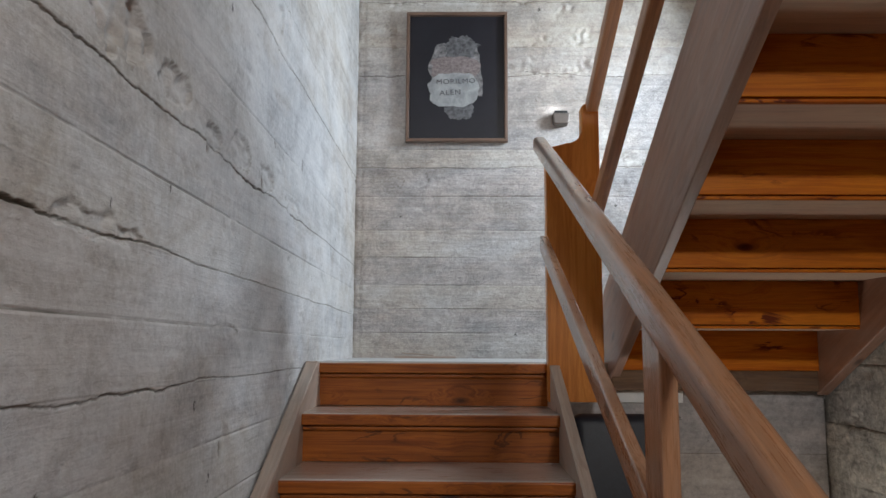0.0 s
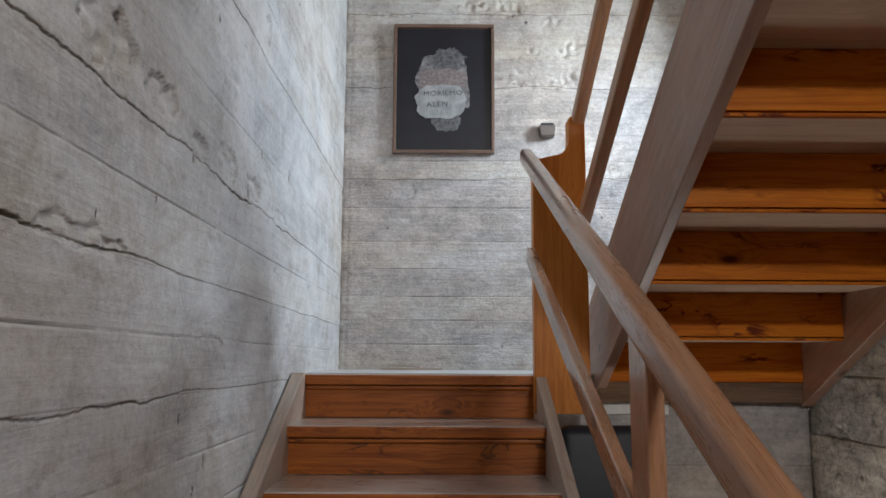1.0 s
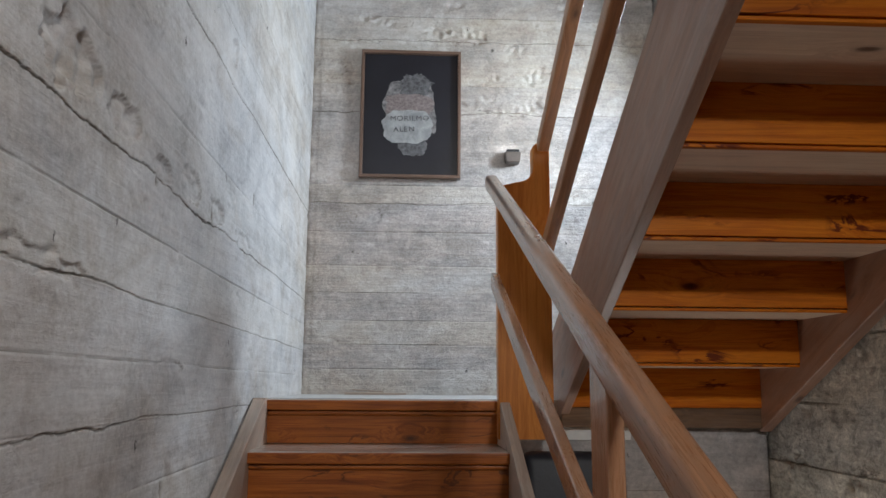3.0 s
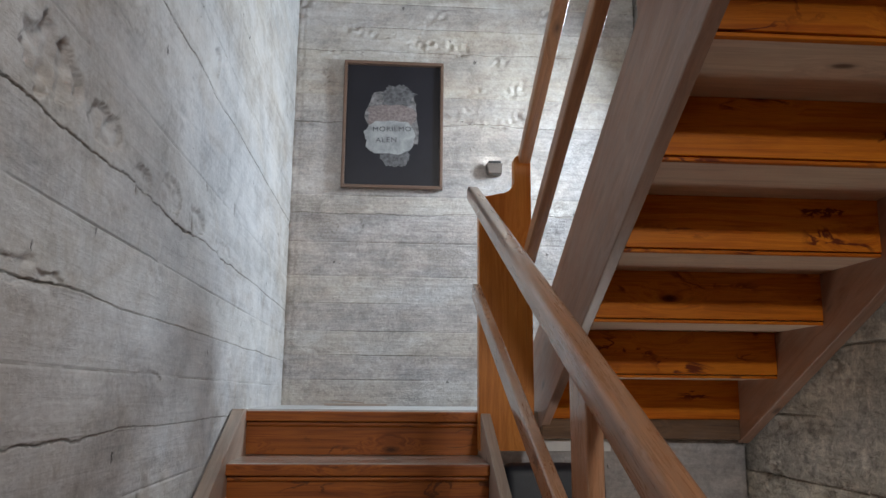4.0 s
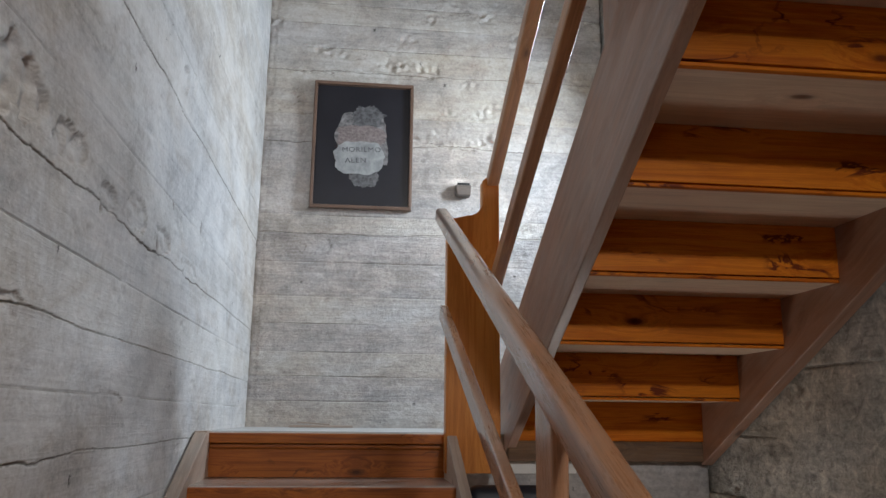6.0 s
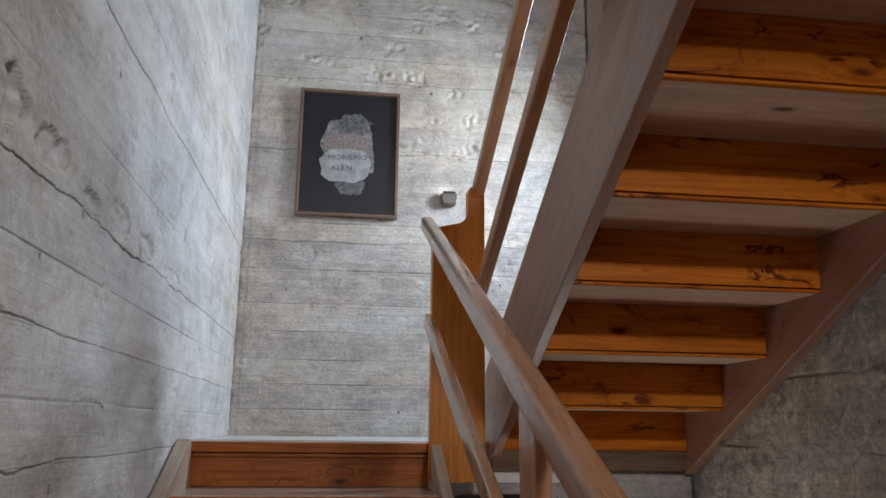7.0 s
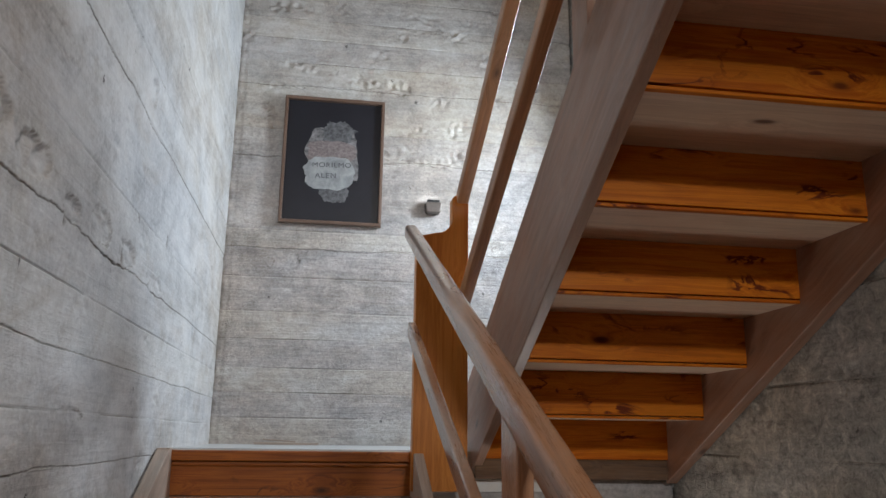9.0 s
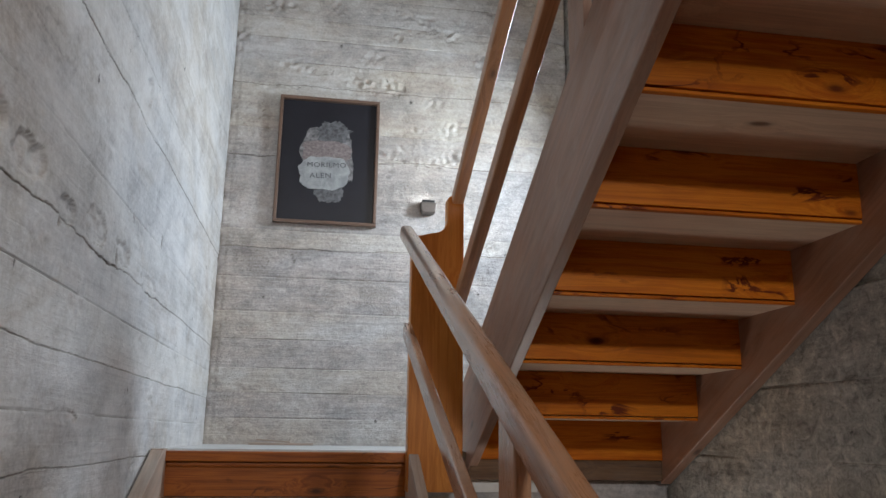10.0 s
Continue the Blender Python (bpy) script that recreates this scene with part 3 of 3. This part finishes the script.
# ---- newel board between the flights ----
def newel_outline():
    pts = [(0.594, 1.298), (0.797, 1.298), (0.795, 2.385), (0.788, 2.408), (0.742, 2.408), (0.730, 2.395), (0.730, 2.31)]
    for k in range(1, 9):
        a = radians(90 * k / 8)
        pts.append((0.730 - 0.055 * (1 - math.cos(a)) - 0.0, 2.31 - 0.055 * math.sin(a)))
    pts += [(0.64, 2.246), (0.594, 2.236)]
    return pts


bm = extrude(newel_outline(), 0.06, 0.004)
turn = Matrix(((0, 0, 1, 0), (0, 1, 0, 0), (-1, 0, 0, 0), (0, 0, 0, 1)))
bm.transform(turn.inverted())
tagged(part("newel_board", bm, HONEY, m=Matrix.Translation((0, 2.85, 0)) @ turn), "broad orange varnished pine newel board with a curved shoulder", "newel")


# ---- balustrades ----
def rail_bar(y0, z0, y1, z1, x0, x1, high, name, parent, material, round_, label="", steps=3):
    m, length = span(y0, z0, y1, z1, (x0 + x1) / 2)
    bm = block(length, x1 - x0, high, 0)
    long_ = [e for e in bm.edges if abs(e.verts[0].co.x - e.verts[1].co.x) > 0.1]
    bmesh.ops.bevel(bm, geom=long_, offset=round_, segments=steps, profile=0.5, affect="EDGES")
    rim = [e for e in bm.edges if abs(e.verts[0].co.x - e.verts[1].co.x) < 1e-4 and abs(abs(e.verts[0].co.x) - length / 2) < 1e-4 and len(e.link_faces) == 2]
    bmesh.ops.bevel(bm, geom=rim, offset=0.006, segments=2, profile=0.5, affect="EDGES")
    return part(name, bm, material, parent, label, m=m, smooth=True)


low = thing("lower_balustrade", (0.57, 1.2, 0), "brown pine handrail with one lower rail and flat posts", "balustrade")
S_H = 0.436
rail_bar(0.42, 2.236 - S_H * (2.80 - 0.42), 2.80, 2.236, 0.542, 0.588, 0.056, "handrail", low, RAILWOOD, 0.014, "rounded brown handrail with grey patches", 4)
rail_bar(0.42, 1.786 - 0.432 * (2.566 - 0.42), 2.74, 1.786 + 0.432 * 0.174, 0.556, 0.583, 0.056, "lower_rail", low, RAILWOOD, 0.005)
for y0, y1, top in ((1.165, 1.265, 1.53), (0.44, 0.54, 1.15)):
    base = LAND - SLOPE * (2.87 - (y0 + y1) / 2) - 0.12
    part("post", block(top - base, y1 - y0, 0.027, 0.003), RAILWOOD, low, m=pose(0.566, (y0 + y1) / 2, (top + base) / 2, 0, 0, 0) @ Matrix(((0, 0, 1, 0), (0, 1, 0, 0), (-1, 0, 0, 0), (0, 0, 0, 1))))

high_ = thing("upper_balustrade", (0.76, 1.5, 2.4), "pine rails beside the upper flight, light from below put into their colour", "balustrade")
rail_bar(2.84, 2.39, 0.4, 2.39 + 0.46 * 2.44, 0.745, 0.79, 0.05, "handrail", high_, UPRAIL, 0.006)
rail_bar(2.84, 1.95, 0.4, 1.95 + 0.465 * 2.44, 0.745, 0.786, 0.055, "lower_rail", high_, UPRAIL, 0.006)

# ---- framed print ----
PX0, PX1, PZ0, PZ1 = -0.022, 0.545, 2.621, 3.372
pic = thing("framed_print", ((PX0 + PX1) / 2, YB - 0.012, (PZ0 + PZ1) / 2), "brown-framed black print of a wrapped bundle with handwriting", "picture")
PXM, PZM, PW, PH = (PX0 + PX1) / 2, (PZ0 + PZ1) / 2, PX1 - PX0, PZ1 - PZ0
for dx, dz, length, up in ((0, PH / 2 - 0.009, PW, 0), (0, 0.009 - PH / 2, PW, 0), (PW / 2 - 0.009, 0, PH - 0.036, 1), (0.009 - PW / 2, 0, PH - 0.036, 1)):
    part("moulding", block(length, 0.034, 0.018, 0.003), FRAMEWOOD, pic, m=pose(PXM + dx, YB - 0.026, PZM + dz, 0, 90 * up, 0))
part("print", block(PW - 0.034, 0.004, PH - 0.034, 0), PRINT, pic, m=pose(PXM, YB - 0.014, PZM))


def crumple(name, dark, pale, scale):
    """Photographed crumpled film, as printed."""
    m, t, b = shader(name)
    c = t.nodes.new("ShaderNodeTexCoord").outputs["Object"]
    v = node(t, "ShaderNodeTexVoronoi", Scale=scale)
    t.links.new(scaled(t, c, (1, 1, 1.3)), v.inputs["Vector"])
    n = noisy(t, c, scale * 1.3, 6, 0.75, 1.2)
    t.links.new(ramp(t, mixed(t, 0.7, v.outputs["Distance"], n), [(0.28, dark), (0.5, tuple((a + d) / 2 for a, d in zip(dark, pale))), (0.72, pale)]), b.inputs["Base Color"])
    b.inputs["Roughness"].default_value = 0.4
    return m


FILM = crumple("printed_film", (0.04, 0.04, 0.043), (0.36, 0.345, 0.345), 30)
MOSS = crumple("printed_filling", (0.12, 0.095, 0.09), (0.33, 0.275, 0.27), 60)
PAPER = crumple("printed_paper", (0.20, 0.21, 0.215), (0.46, 0.465, 0.465), 13)
SMOKE = crumple("printed_shade", (0.02, 0.02, 0.023), (0.2, 0.2, 0.21), 42)
INK = plain("printed_ink", (0.09, 0.09, 0.1), 0.5, 0, 0.2, 40, 0)


def blotch(name, x0, x1, z0, z1, layer, material, seed, uneven=0.05, square=3.5):
    """A flat printed patch with an uneven outline between a box and an oval."""
    bm = bmesh.new()
    ring = []
    for k in range(56):
        a = 2 * math.pi * k / 56
        r = (abs(math.cos(a)) ** square + abs(math.sin(a)) ** square) ** (-1 / square)
        r *= 1 + uneven * (noise.noise(Vector((math.cos(a) * 2.2, math.sin(a) * 2.2, seed))) + 0.5 * noise.noise(Vector((math.cos(a) * 7, math.sin(a) * 7, seed))))
        ring.append(bm.verts.new((r * math.cos(a) * (x1 - x0) / 2, 0, r * math.sin(a) * (z1 - z0) / 2)))
    bm.faces.new(ring)
    bmesh.ops.recalc_face_normals(bm, faces=bm.faces[:])
    return part(name, bm, material, pic, m=pose((x0 + x1) / 2, YB - 0.0165 - 0.0008 * layer, (z0 + z1) / 2))


blotch("print_film", 0.108, 0.398, 2.83, 3.205, 1, FILM, 1, 0.14, 2.7)
blotch("print_crown", 0.195, 0.375, 3.09, 3.24, 2, SMOKE, 2, 0.4, 2.2)
blotch("print_filling", 0.118, 0.388, 2.985, 3.115, 3, MOSS, 3, 0.16, 4.0)
blotch("print_tail", 0.195, 0.358, 2.752, 2.87, 1, SMOKE, 4, 0.3, 2.2)
blotch("print_edge", 0.370, 0.408, 2.88, 3.02, 2, FILM, 5, 0.3, 2.2)
blotch("print_label", 0.106, 0.380, 2.825, 3.02, 4, PAPER, 6, 0.12, 3.6)


def lettering(text, x, z, size, tilt=0.0, stretch=1.0):
    """Handwritten capitals on the printed label."""
    curve = bpy.data.curves.new("lettering", "FONT")
    curve.body, curve.size, curve.space_character = text, size, 1.12
    probe = new("lettering_shape", curve)
    me = bpy.data.meshes.new_from_object(probe)
    bpy.data.objects.remove(probe)
    bpy.data.curves.remove(curve)
    me.name = "lettering"
    me.materials.clear()
    me.materials.append(INK)
    return part("lettering", me, None, pic, m=pose(x, YB - 0.0212, z, 90, tilt, 0) @ Matrix.Diagonal((stretch, 1, 1, 1)))


lettering("MORILMO", 0.146, 2.955, 0.040, -2.0, 1.12)
lettering("ALEN", 0.165, 2.890, 0.042, -3.0, 1.1)

# ---- wall bracket beside the print ----
bracket = thing("wall_bracket", (0.838, YB - 0.03, 2.75), "small steel wall bracket holding a clear plate", "bracket")
part("body", extrude([(-0.048, 0.032), (0.048, 0.032), (0.042, -0.020), (0.034, -0.030), (-0.034, -0.030), (-0.042, -0.020)], 0.06, 0.006), STEEL, bracket, m=pose(0.838, YB - 0.066, 2.745))
part("slot", block(0.072, 0.03, 0.02, 0.004), BLACK, bracket, "black insert", m=pose(0.838, YB - 0.035, 2.785))
plate = part("plate", block(0.07, 0.004, 0.06, 0.001), GLASS, bracket, "clear upright plate", m=pose(0.838, YB - 0.030, 2.815))
plate.visible_shadow = False

# ---- on the landing ----
lath = thing("broken_lath", (0.1, YB - 0.06, LAND), "pale broken lath lying on the landing by the wall", "lath")
part("strip", block(0.32, 0.03, 0.012, 0.002), PALESTRING, lath, m=pose(0.10, YB - 0.12, LAND + 0.0065, 0, 0, 2))
part("strip", block(0.17, 0.02, 0.008, 0.002), PALESTRING, lath, m=pose(0.06, YB - 0.07, LAND + 0.021, 0, 4, -5))

# ---- posts of the upper balustrade ----
for y0, y1 in ((1.80, 1.925), (0.6, 0.725)):
    mid = (y0 + y1) / 2
    lo, hi = 1.415 + 0.494 * (2.91 - mid) + 0.16, 2.415 + 0.46 * (2.84 - mid)
    part("post", block(hi - lo, y1 - y0, 0.026, 0.003), STRINGWOOD, high_, m=pose(0.932, mid, (lo + hi) / 2) @ Matrix(((0, 0, 1, 0), (0, 1, 0, 0), (-1, 0, 0, 0), (0, 0, 0, 1))))

# ---- below the landing ----
chair = thing("armchair", (0.84, 2.5, 0), "dark navy leather high-backed armchair below the stairs", "armchair")
part("backrest", block(0.37, 0.12, 0.78, 0.045, 5), NAVY, chair, m=pose(0.845, 2.76, 0.875, -6), smooth=True)
part("seat", block(0.37, 0.5, 0.16, 0.04, 4), NAVY, chair, m=pose(0.845, 2.47, 0.42), smooth=True)
for x in (0.675, 1.015):
    part("arm", block(0.05, 0.5, 0.06, 0.02, 3), NAVY, chair, m=pose(x, 2.5, 0.66), smooth=True)
    for y in (2.29, 2.7):
        part("leg", block(0.04, 0.04, 0.63, 0.004), OLDBEAM, chair, m=pose(x, y, 0.315))
